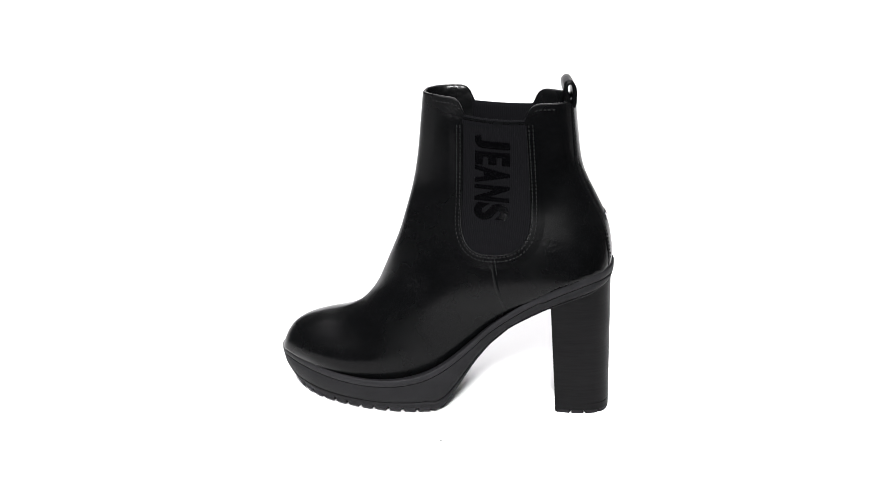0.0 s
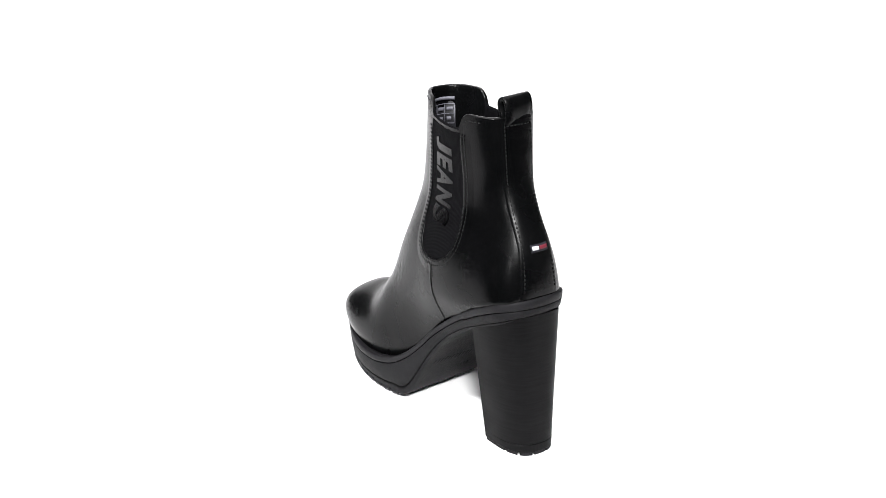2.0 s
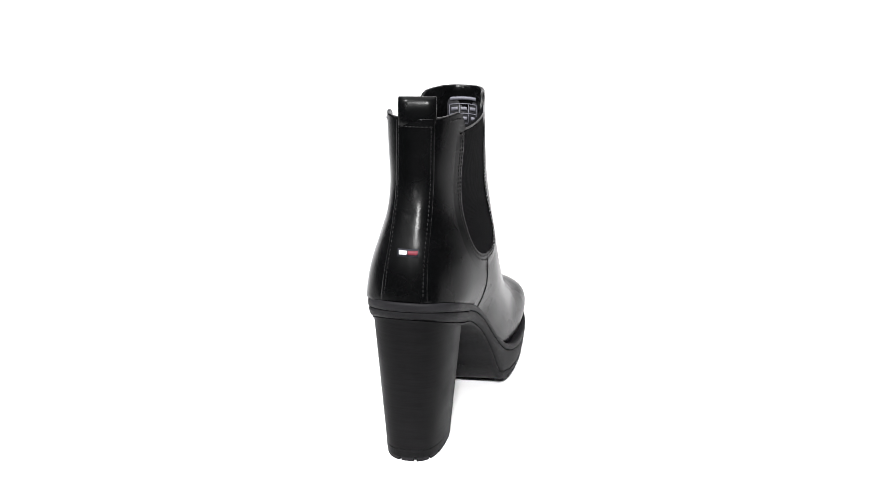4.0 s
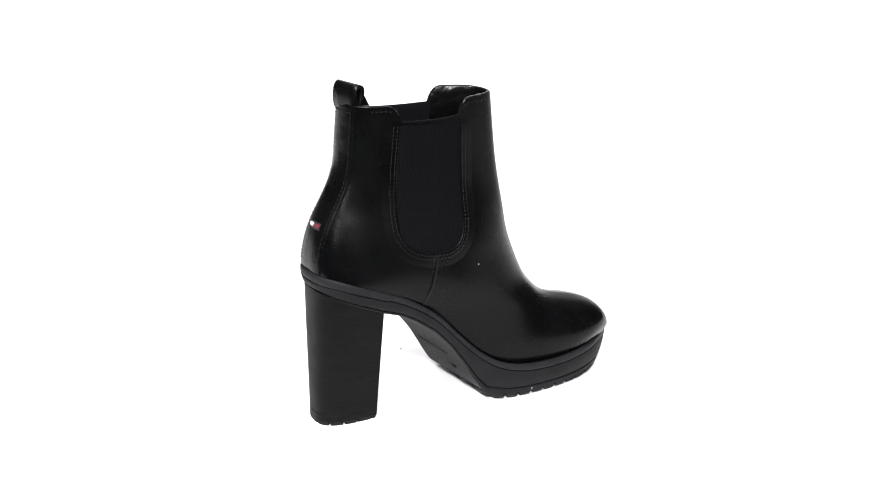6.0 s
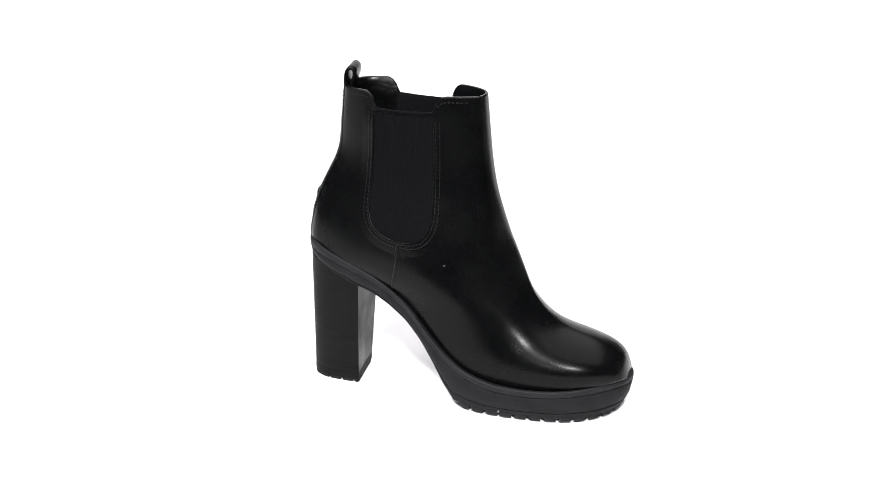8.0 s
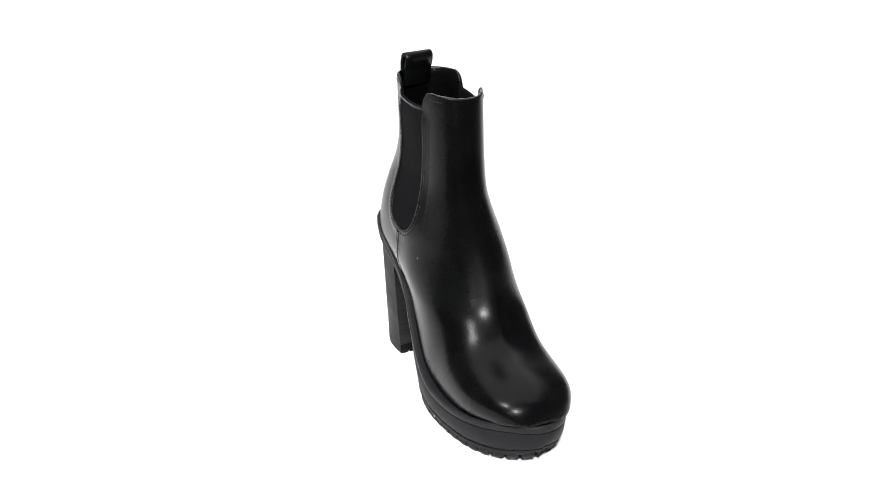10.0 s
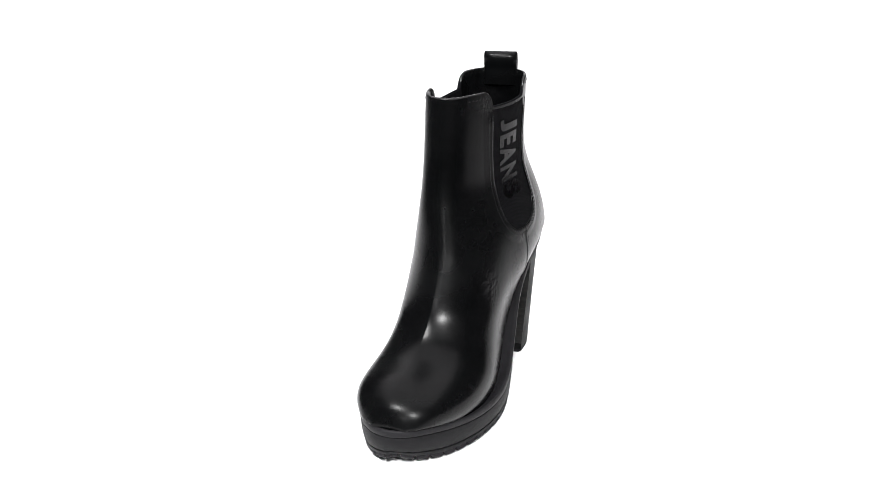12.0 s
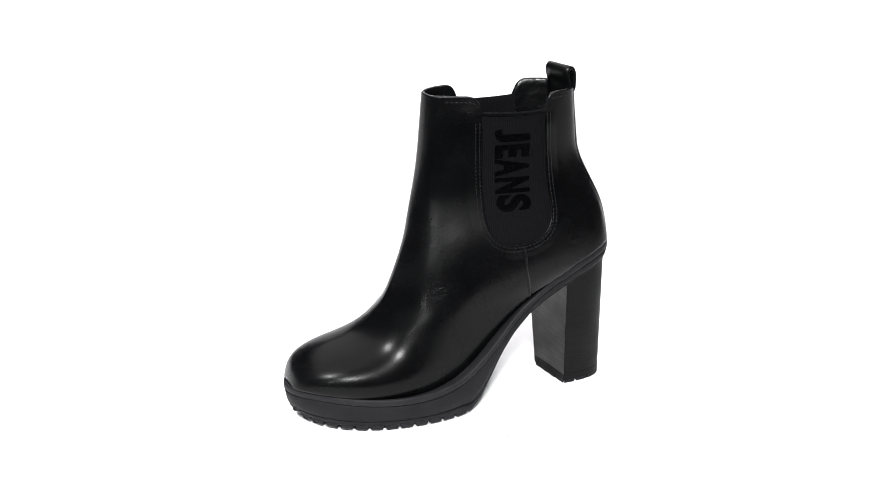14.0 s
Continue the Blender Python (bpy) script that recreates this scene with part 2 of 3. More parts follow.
def last_surface(inset=0.0):
    """Points (row, column, xyz) in millimetres; the columns run front, right side, back, left side, front."""
    sec = np.array(SECTIONS)
    n = len(sec)
    chord = np.r_[0, np.cumsum(np.hypot(*(np.diff((sec[:, :2] + sec[:, 2:4]) / 2, axis=0)).T) + 3)]
    v = np.linspace(0, chord[-1], ROWS)
    par = np.stack([smooth_table(v, np.c_[chord, sec[:, k]]) for k in range(8)], 1)
    u = np.linspace(0, 1, 500)
    out = np.zeros((ROWS, 2 * HALF + 1, 3))
    for i, (fx, fz, bx, bz, wb, wf, eb, ef) in enumerate(par):
        s = (1 - np.cos(np.pi * u)) / 2
        w = (wb + (wf - wb) * s) * np.sin(np.pi * u) ** (eb + (ef - eb) * 1.1 * u ** 1.5)
        w[0] = w[-1] = 0
        if inset:
            length = math.hypot(fx - bx, fz - bz)
            k = max(0.2, 1 - 2 * inset / max(length, 1))
            s = 0.5 + (s - 0.5) * k
            w = np.clip(w - inset * np.sqrt(np.sin(np.pi * u)), 0, None)
        x, z = bx + (fx - bx) * s, bz + (fz - bz) * s
        arc = np.r_[0, np.cumsum(np.sqrt(np.diff(x) ** 2 + np.diff(z) ** 2 + np.diff(w) ** 2))]
        a = np.linspace(0, arc[-1], HALF + 1)
        xx, zz, ww = np.interp(a, arc, x), np.interp(a, arc, z), np.interp(a, arc, w)
        up = np.clip((zz - 95) / 55, 0, 1)
        up = up * up * (3 - 2 * up)
        mid = smooth_table(xx, MIDLINE) * (1 - up) + smooth_table(xx, SHAFT_MIDLINE) * up
        crest = 0.5 - 0.5 * np.cos(np.pi * np.clip((zz - 26) / 34, 0, 1))
        crest = crest * (0.5 - 0.5 * np.cos(np.pi * np.clip((xx - 34) / 40, 0, 1)))      # the toe's crest lies to its inner side
        mid = mid - 2.4 * crest
        out[i, HALF:] = np.c_[xx, mid + ww, zz]
        out[i, :HALF + 1] = np.c_[xx, mid - ww, zz][::-1]
    for _ in range(8):
        out[2:-2] = 0.5 * out[2:-2] + 0.25 * (out[1:-3] + out[3:-1])
    # lower the top edge to the collar's line
    z = out[:, :, 2]
    top = collar_height(out[0, :, 0])[None, :]
    lift = np.clip((z - 165) / 45, 0, None)
    out[:, :, 2] = np.where(z > 165, 165 + lift * (top - 165), z)
    return out


OUT = last_surface()
_dv, _da = np.gradient(OUT, axis=0), np.gradient(OUT, axis=1)
NORMAL = np.cross(_da, _dv)
NORMAL /= np.linalg.norm(NORMAL, axis=2, keepdims=True) + 1e-9
if NORMAL[20, int(HALF * 1.5), 1] < 0:
    NORMAL = -NORMAL


def on_last(p, axes, cols, off=0.0):
    """The point of the last at the two given coordinates (axes of xyz), searched among the columns; moved out by off mm."""
    lo, hi = cols
    sub = OUT[:, lo:hi]
    dist = sum((sub[:, :, a] - q) ** 2 for a, q in zip(axes, p))
    i, j = np.unravel_index(np.argmin(dist), dist.shape)
    v, a = float(i), float(j + lo)

    def at(v, a, src):
        v, a = min(max(v, 0), ROWS - 1.001), min(max(a, lo), hi - 1.001)
        i, j = int(v), int(a)
        f, g = v - i, a - j
        return (src[i, j] * (1 - f) + src[i + 1, j] * f) * (1 - g) + (src[i, j + 1] * (1 - f) + src[i + 1, j + 1] * f) * g
    for _ in range(6):
        here = at(v, a, OUT)
        jv, ja = (at(v + 0.5, a, OUT) - at(v - 0.5, a, OUT)), (at(v, a + 0.5, OUT) - at(v, a - 0.5, OUT))
        m = np.array([[jv[axes[0]], ja[axes[0]]], [jv[axes[1]], ja[axes[1]]]])
        d = np.array([p[0] - here[axes[0]], p[1] - here[axes[1]]])
        det = np.linalg.det(m)
        if abs(det) < 1e-6:
            break
        step = np.clip(np.linalg.solve(m, d), -2, 2)
        v, a = min(max(v + step[0], 0), ROWS - 1.01), min(max(a + step[1], lo), hi - 1.01)
    nn = at(v, a, NORMAL)
    nn = nn / (np.linalg.norm(nn) + 1e-9)
    return at(v, a, OUT) + nn * off, nn


RIGHT, LEFT, BACK = (8, HALF - 4), (HALF + 5, 2 * HALF - 7), (HALF - 40, HALF + 41)


def on_side(x, z, left, off=0.0):
    return on_last((x, z), (0, 2), LEFT if left else RIGHT, off)


def on_back(y, z, off=0.0):
    return on_last((y, z), (1, 2), BACK, off)


# ---- sole ----
EDGE_R = [(-104, 9), (-103, 0.5), (-100, -7.5), (-95, -14), (-85, -19.5), (-70, -21.5), (-50, -23), (-30, -24.8), (-10, -28.8), (10, -32.5), (30, -35.5), (50, -36),
          (70, -34.5), (85, -31.2), (100, -24.8), (110, -17.6), (115, -12.6), (118.5, -7.4), (120.2, -2.6), (121.0, 1.5)]
EDGE_L = [(-104, 9), (-103, 17.2), (-100, 24.4), (-95, 30), (-85, 33.6), (-70, 34.4), (-50, 34), (-30, 34.8), (-10, 38.2), (10, 42.3), (30, 45), (50, 44.3), (70, 40),
          (85, 34.4), (100, 27.0), (110, 19.9), (115, 15.2), (118.5, 10.0), (120.2, 5.6), (121.0, 1.5)]
FEATHER = [(-104, 104.0), (-92, 101.2), (-83, 97.8), (-62, 88.6), (-41, 76.8), (-27, 66.0), (-13, 51), (0, 38.5), (12, 30.3), (28, 24.8), (48, 22.5), (67, 22.5), (87, 24.0), (100, 25.8), (112, 27.2), (121, 27.6)]
UNDER_R = [(-104, 91), (-80, 82.0), (-64, 75.3), (-52.3, 71.6), (-41.5, 65.4), (-28.8, 55.8), (-18, 43.7), (-8.0, 28), (-1.8, 16.5), (4.8, 7), (9, 3.4), (15, 1.3), (21, 0.3), (28, 0), (76, 0), (88, 0.3), (97, 0.7), (106, 1.6), (114, 3.2), (121, 5.2)]
UNDER_L = [(-104, 91), (-80, 82.0), (-63, 74.4), (-51.5, 67.6), (-40.5, 60.5), (-28.5, 48.8), (-18.5, 35.5), (-10.4, 21.5), (-2.5, 8.5), (2.5, 3.2), (8, 1.0), (15, 0.2), (22, 0), (72, 0), (86, 0.4), (96, 1.1), (106, 2.4), (114, 4.2), (121, 6.2)]
UNDER = UNDER_R


def plan_ring(n=110):
    s = (1 - np.cos(np.linspace(0, np.pi, n))) / 2
    s = 0.8 * s + 0.2 * np.linspace(0, 1, n)
    x = -104 + 224.9 * s
    yl, yr = np.interp(x, *np.array(EDGE_L).T), np.interp(x, *np.array(EDGE_R).T)
    mid = slice(6, n - 6)
    yl[mid], yr[mid] = smooth_table(x, EDGE_L)[mid], smooth_table(x, EDGE_R)[mid]
    ring = np.r_[np.c_[x, yl], np.c_[x, yr][-2:0:-1]]
    for _ in range(5):
        ring = 0.5 * ring + 0.25 * (np.roll(ring, 1, 0) + np.roll(ring, -1, 0))
    t = np.roll(ring, -1, 0) - np.roll(ring, 1, 0)
    nrm = np.c_[-t[:, 1], t[:, 0]]
    nrm /= np.linalg.norm(nrm, axis=1, keepdims=True)
    if (nrm[n // 2] * [0, 1]).sum() < 0:
        nrm = -nrm
    return ring, nrm, n


RING, RING_N, RING_COUNT = plan_ring()
RING_TOP = smooth_table(RING[:, 0], FEATHER)
RING_TOP += np.where(np.arange(len(RING)) < RING_COUNT, -4.2, 2.4) * np.exp(-((RING[:, 0] + 32) / 36) ** 2)     # the waist leans outwards
RING_LOW = np.where(np.arange(len(RING)) < RING_COUNT, np.interp(RING[:, 0], *np.array(UNDER_L).T), np.interp(RING[:, 0], *np.array(UNDER_R).T))


def tuck_upper():
    """Draw the upper's lower edge in behind the rim, so that a groove runs between the two."""
    flat = OUT.reshape(-1, 3)
    for p in flat:
        if p[2] > 112:
            continue
        k = int(np.argmin(((RING - p[:2]) ** 2).sum(1)))
        rise = p[2] - RING_TOP[k]
        if rise > 2.2:
            continue
        limit = -0.9 + 4.3 * math.sqrt(max(0.0, rise + 0.6) / 2.8)
        out = float(((p[:2] - RING[k]) * RING_N[k]).sum())
        if out > limit:
            p[:2] -= RING_N[k] * (out - limit)


tuck_upper()
_dv, _da = np.gradient(OUT, axis=0), np.gradient(OUT, axis=1)
FACING = np.cross(_da, _dv)
FACING /= np.linalg.norm(FACING, axis=2, keepdims=True) + 1e-9
NORMAL[:] = FACING * np.sign((FACING * NORMAL).sum(2, keepdims=True) + 1e-9)


def sole_rows(levels):
    """Rows of points round the sole; each level is (offset outwards, heights)."""
    return [np.c_[RING + RING_N * np.reshape(off, (-1, 1)), z] for off, z in levels]


def close_across(bm, verts):
    """Close a ring by strips from its left side to its right side."""
    n = RING_COUNT
    total = len(verts)
    for k in range(n - 1):
        a, b = verts[k], verts[k + 1]
        c, d = verts[(total - k - 1) % total], verts[(total - k) % total]
        q = []
        for w in (a, b, c, d):
            if w not in q:
                q.append(w)
        if len(q) > 2:
            try:
                bm.faces.new(q)
            except ValueError:
                pass


def ring_solid(levels):
    bm = bmesh.new()
    rows = sole_rows(levels)
    vs = [[bm.verts.new(Vector(p) * MM) for p in r] for r in rows]
    n = len(vs[0])
    for i in range(len(vs) - 1):
        for j in range(n):
            bm.faces.new((vs[i][j], vs[i][(j + 1) % n], vs[i + 1][(j + 1) % n], vs[i + 1][j]))
    close_across(bm, vs[0])
    close_across(bm, vs[-1])
    return bm


def build_sole(boot):
    x = RING[:, 0]
    one = np.ones(len(x))
    low = RING_LOW
    lug = np.clip((x - 6) / 6, 0, 1) * 2.9                 # lugs stand under the platform only
    # rim: a lip that runs all round under the upper
    t = RING_TOP
    drop = np.where(x < -60, 1.0, 0.8)
    part("rim", ring_solid([(-4.5 * one, t - 1.5), (-1.6 * one, t - 0.4), (-0.1 * one, t), (0.5 * one, t - 0.35), (0.85 * one, t - 1.1),
                            (0.9 * one, t - 3.0 * drop), (0.85 * one, t - 5.0 * drop), (0.5 * one, t - 5.4 * drop), (-1.2 * one, t - 5.6 * drop), (-3 * one, t - 6.4 * drop)]), RIM_RUBBER, boot, "black rubber rim under the upper")
    top = t - 6.0 * drop
    base = np.minimum(low + lug, top - 0.6)
    span = top - base
    draft = np.where(x > 6, 1.0, 1.6)
    toe = np.where(np.arange(len(x)) < RING_COUNT, 4.0, 2.0) * np.clip((x - 84) / 34, 0, 1) ** 1.3
    toe = 0.5 * toe + 0.25 * (np.roll(toe, 3) + np.roll(toe, -3))
    midsole = part("midsole", ring_solid([(-2.5 * one, top + 0.3), (-1.0 * one, top + 0.1), (0.35 * one, top - 0.1), (0.6 * one, top - 0.5), (-0.1 * draft - 0.2 * toe, top - 0.5 * span),
                                (-0.7 * draft - 0.42 * toe, base + 0.29 * span), (-1.0 * draft - 0.45 * toe, base + 0.265 * span), (-2.3 * draft - 0.5 * toe, base + 0.25 * span), (-2.3 * draft - 0.5 * toe, base + 0.22 * span),
                                (-1.1 * draft - 0.55 * toe, base + 0.2 * span), (-1.0 * draft - 0.6 * toe, base + 0.17 * span),
                                (-1.6 * draft - 0.9 * toe, base + 0.04 * span), (-2.2 * draft - toe, base), (-6 * one, base)]), RUBBER, boot, "thick black rubber platform sole")
    build_lugs(boot, low)
    build_marks(midsole)
    # pale scuffs on the inner wall of the platform
    for sx, sz, w, h in ((38.4, 10.6, 1.1, 0.5), (40.2, 12.0, 0.5, 0.5), (36.6, 11.6, 0.6, 0.4), (39.4, 4.2, 0.4, 0.9)):
        bm = bmesh.new()
        bmesh.ops.create_icosphere(bm, subdivisions=2, radius=1)
        k = int(np.argmin((RING[:, 0] - sx) ** 2 + (RING[:, 1] + 34) ** 2))
        for v in bm.verts:
            v.co = Vector((sx + v.co.x * w, RING[k, 1] + 1.0 + v.co.y * 0.35, sz + v.co.z * h)) * MM
        part("scuff", bm, SCUFF, boot)


def build_marks(midsole):
    """Embossed marks under the arch, drawn as plain raised bars."""
    out = Vector((-0.85, -0.1, -0.52)).normalized()
    start, end = Vector((-14.3, 25.8, 31.1)), Vector((-10.1, -4.9, 29.9))
    along = (end - start).normalized()
    up = out.cross(along).normalized()
    tall = (1.6, 2.4, 1.9, 2.6, 1.8, 2.3, 2.0, 2.6, 1.7, 2.2, 1.9)
    bars = [(start.lerp(end, k / 10), h, 0.6) for k, h in enumerate(tall)]
    bars += [(Vector((-4.2, 1.0 - 2.4 * k, 18.9)), 0.9, 0.5) for k in range(4)]
    for place, h, w in bars:
        bm = bmesh.new()
        bmesh.ops.create_cube(bm, size=2)
        for v in bm.verts:
            slim = 0.75 if v.co.z > 0 else 1.0
            v.co = (place + along * (v.co.x * w * slim + v.co.y * h * 0.3) + up * (v.co.y * h * slim) + out * (v.co.z * 0.5)) * MM
        part("mark_bar", bm, TREAD_RUBBER, midsole, smooth=False)


def build_lugs(boot, low):
    """Tread lugs along the platform's edge, with open notches between them."""
    p = RING + RING_N * (-1.7 - np.where(np.arange(len(RING)) < RING_COUNT, 4.6, 2.6)[:, None] * np.clip((RING[:, 0:1] - 84) / 34, 0, 1) ** 1.3)
    seg = np.linalg.norm(np.diff(np.r_[p, p[:1]], axis=0), axis=1)
    arc = np.r_[0, np.cumsum(seg)]
    closed = np.r_[p, p[:1]]
    nrm = np.r_[RING_N, RING_N[:1]]
    lo = np.r_[low, low[:1]]
    first = np.interp(8.5, RING[:RING_COUNT, 0], arc[:RING_COUNT])
    right = [j for j in range(RING_COUNT, len(p)) if p[j, 0] > 8.5]
    last = arc[right[-1]]
    count = 25
    pitch = (last - first) / count
    for c in range(count):
        bm = bmesh.new()
        rings = []
        for off_out, off_in, h, gap in ((0.0, -11, 3.4, 0.7), (0.1, -11, 2.7, 0.75), (0.1, -11, 1.2, 1.3), (-0.7, -10.6, 0.3, 1.6)):
            s = np.linspace(first + c * pitch + gap, first + (c + 1) * pitch - gap, 7)
            x, y = np.interp(s, arc, closed[:, 0]), np.interp(s, arc, closed[:, 1])
            nx, ny = np.interp(s, arc, nrm[:, 0]), np.interp(s, arc, nrm[:, 1])
            z = np.interp(s, arc, lo)
            outer = [(x[k] + nx[k] * off_out, y[k] + ny[k] * off_out, z[k] + h) for k in range(7)]
            inner = [(x[k] + nx[k] * off_in, y[k] + ny[k] * off_in, z[k] + h) for k in range(6, -1, -1)]
            rings.append([bm.verts.new(Vector(q) * MM) for q in outer + inner])
        for i in range(3):
            for j in range(14):
                bm.faces.new((rings[i][j], rings[i][(j + 1) % 14], rings[i + 1][(j + 1) % 14], rings[i + 1][j]))
        bm.faces.new(rings[0])
        bm.faces.new(rings[3])
        part("tread_lug", bm, TREAD_RUBBER, boot, smooth=False)
    # the tread's flat middle
    n = RING_COUNT
    bm = bmesh.new()
    keep = [k for k in range(n) if 12 < RING[k, 0] < 112]
    rows = []
    for k in keep:
        j = (len(RING) - k) % len(RING)
        a, b = RING[k] + RING_N[k] * -10, RING[j] + RING_N[j] * -10
        if a[1] - b[1] > 2:
            sag = 1.6 * min(1.0, (RING[k, 0] - 12) / 14, (112 - RING[k, 0]) / 40)      # the tread is slightly domed and rests on its middle
            m = (a + b) / 2
            rows.append([(a[0], a[1], low[k] + 4.5), (a[0], a[1], low[k] + 0.6), (*(a * 0.75 + m * 0.25), low[k] + 0.6 - sag), (*(b * 0.75 + m * 0.25), low[j] + 0.6 - sag), (b[0], b[1], low[j] + 0.6), (b[0], b[1], low[j] + 4.5)])
    part("tread_plate", grid_mesh(rows, bm=bm), TREAD_RUBBER, boot, smooth=False)


# ---- heel ----
def heel_outline(h, n=40):
    """The heel's D-shaped outline at a height of 0 (floor) to 1 (seat): from the left front corner round the back to the right."""
    rx, ry = -67 + 4.2 * h, -11.6 - 6.8 * h
    lx, ly = -70.8 + 4.2 * h, 23.8 + 8.4 * h
    back = -104.2 + 1.8 * h
    cy, hw = (ry + ly) / 2, (ly - ry) / 2
    pts = []
    for a in np.linspace(0, math.pi, n):
        c, s = math.cos(a), math.sin(a)
        y = cy + hw * (1.0 + 0.03 * s) * math.copysign(abs(c) ** 0.72, c)
        front = rx + (lx - rx) * (y - ry) / (ly - ry)
        pts.append((front + (back - front) * abs(s) ** 0.70, y))
    return np.array(pts)


def build_heel(boot):
    rows = []
    for h in np.linspace(0.075, 1, 14):
        o = heel_outline(h)
        ring = []
        for x, y in o:
            seat = np.interp(x, *np.array(UNDER).T) + 2.0
            ring.append((x, y, h * seat))
        # straight front face with eased corners
        a, b = np.array(ring[-1]), np.array(ring[0])
        inner = [tuple(a + (b - a) * t + np.array([0.25 * math.sin(math.pi * t) * -1, 0, 0])) for t in np.linspace(0, 1, 12)[1:-1]]
        rows.append(ring + inner)
    round_side = len(heel_outline(1)) - 1
    heel = part("heel_block", grid_mesh(rows, close=True, keep=lambda i, j: j < round_side), STACK, boot, "tall dark stacked block heel")
    part("heel_front", grid_mesh([r[round_side:] + r[:1] for r in rows]), HEEL_FACE, heel, "rough sanded front of the heel")
    # the rubber top piece under the heel
    rows = []
    for off, z in ((-0.3, 6.6), (0.1, 6.2), (0.1, 1.6), (-0.2, 1.2)):
        o = heel_outline(max(0.0, z / 84))
        c = o.mean(0)
        d = o - c
        o = c + d * (1 + off / np.linalg.norm(d, axis=1, keepdims=True))
        rows.append([(x, y, z) for x, y in o])
    bm = grid_mesh(rows, close=True)
    bm.verts.ensure_lookup_table()
    n = len(rows[0])
    bm.faces.new(bm.verts[:n])
    bm.faces.new(bm.verts[-n:])
    part("heel_lift", bm, STACK, boot, "black rubber heel tip", smooth=False)
    o = heel_outline(0, 400)
    o = np.r_[o, np.linspace(o[-1], o[0], 60)[1:]]
    arc = np.r_[0, np.cumsum(np.linalg.norm(np.diff(o, axis=0), axis=1))]
    c = np.array([-85.0, 6.5])
    count = 13
    pitch = arc[-1] / count
    for k in range(count):
        s = np.linspace(k * pitch + 0.8, (k + 1) * pitch - 0.8, 6)
        x, y = np.interp(s, arc, o[:, 0]), np.interp(s, arc, o[:, 1])
        bm = bmesh.new()
        rings = []
        for grow, h in ((1.0, 1.9), (1.0, -0.3), (0.975, -1.0)):
            out = [(c[0] + (x[i] - c[0]) * grow, c[1] + (y[i] - c[1]) * grow, h) for i in range(6)]
            inn = [(c[0] + (x[i] - c[0]) * 0.5, c[1] + (y[i] - c[1]) * 0.5, h) for i in range(5, -1, -1)]
            rings.append([bm.verts.new(Vector(q) * MM) for q in out + inn])
        for i in range(2):
            for j in range(12):
                bm.faces.new((rings[i][j], rings[i][(j + 1) % 12], rings[i + 1][(j + 1) % 12], rings[i + 1][j]))
        bm.faces.new(rings[0])
        bm.faces.new(rings[2])
        part("heel_lug", bm, TREAD_RUBBER, boot, smooth=False)


# ---- upper ----
def seam_x(z):
    return np.interp(z, [70, 76, 92, 111], [-40, -38.5, -33.5, -30])


def build_upper(boot):
    rows = [list(map(tuple, r)) for r in OUT]
    centre = OUT[-1].mean(0)
    rows += [[tuple(centre + (p - centre) * k + np.array([0.5 * (1 - k * k), 0, 0])) for p in OUT[-1]] for k in (0.7, 0.4, 0.05)]
    mid = (OUT[:-1, :-1] + OUT[1:, 1:]) / 2
    front = mid[:, :, 0] > seam_x(mid[:, :, 2])
    part("vamp", grid_mesh(rows, keep=lambda i, j: i >= ROWS - 1 or front[i, j]), LEATHER, boot, "smooth black leather front")
    part("quarter", grid_mesh(rows, keep=lambda i, j: i < ROWS - 1 and not front[i, j]), LEATHER, boot, "smooth black leather heel counter")
    # lining with a rolled top edge
    inner = last_surface(2.3)
    top = OUT[0].copy()
    lip1, lip2 = top * 0.75 + inner[0] * 0.25, top * 0.25 + inner[0] * 0.75
    lip1[:, 2] += 0.75
    lip2[:, 2] += 0.7
    deep = [inner[k] for k in range(0, 62, 2)]
    net = np.array([top, lip1, lip2] + deep)
    cell = (net[:-1, :-1] + net[1:, 1:]) / 2
    elastic = (cell[:, :, 0] > -49.0) & (cell[:, :, 0] < -8.0) & (cell[:, :, 2] > 116)
    rows = [list(map(tuple, r)) for r in net]
    part("lining", grid_mesh(rows, keep=lambda i, j: not elastic[i, j]), LINING, boot, "black leather lining")
    part("elastic_inside", grid_mesh(rows, keep=lambda i, j: elastic[i, j]), GORE, boot, "matt black inside of the elastic")
    bm = grid_mesh([rows[-1], [tuple(net[-1].mean(0) + (np.array(p) - net[-1].mean(0)) * 0.05) for p in rows[-1]]])
    part("insole", bm, LINING, boot, "black insole deep inside")


def gore_span(z):
    """Front and back ends of the elastic at a height."""
    top, low, corner = 195.0, 112.0, 22.0
    xf, xb = -8.2, np.interp(z, [112, 140, 195], [-53.0, -52.5, -48.6])
    k = np.clip((z - low) / corner, 0, 1)
    ease = 1 - (1 - k) ** 2.4
    ease = ease ** (1 / 2.4)
    mid = -25.0
    return mid + (xf - mid) * ease, mid + (xb - mid) * ease


def gore_border(off, n=110):
    """Points (x, z) down the back edge, round the bottom and up the front edge, off mm outside the elastic."""
    zs = 112 + 83 * (1 - np.cos(np.linspace(0, np.pi / 2, n // 2))) ** 1.3
    f, b = gore_span(zs)
    pts = np.r_[np.c_[b, zs][::-1], np.c_[f, zs][1:]]
    t = np.gradient(pts, axis=0)
    nn = np.c_[t[:, 1], -t[:, 0]]
    nn /= np.linalg.norm(nn, axis=1, keepdims=True)
    c = np.array([-29, 155])
    if ((pts - c) * nn).sum() < 0:
        nn = -nn
    pts = pts + nn * off
    return pts


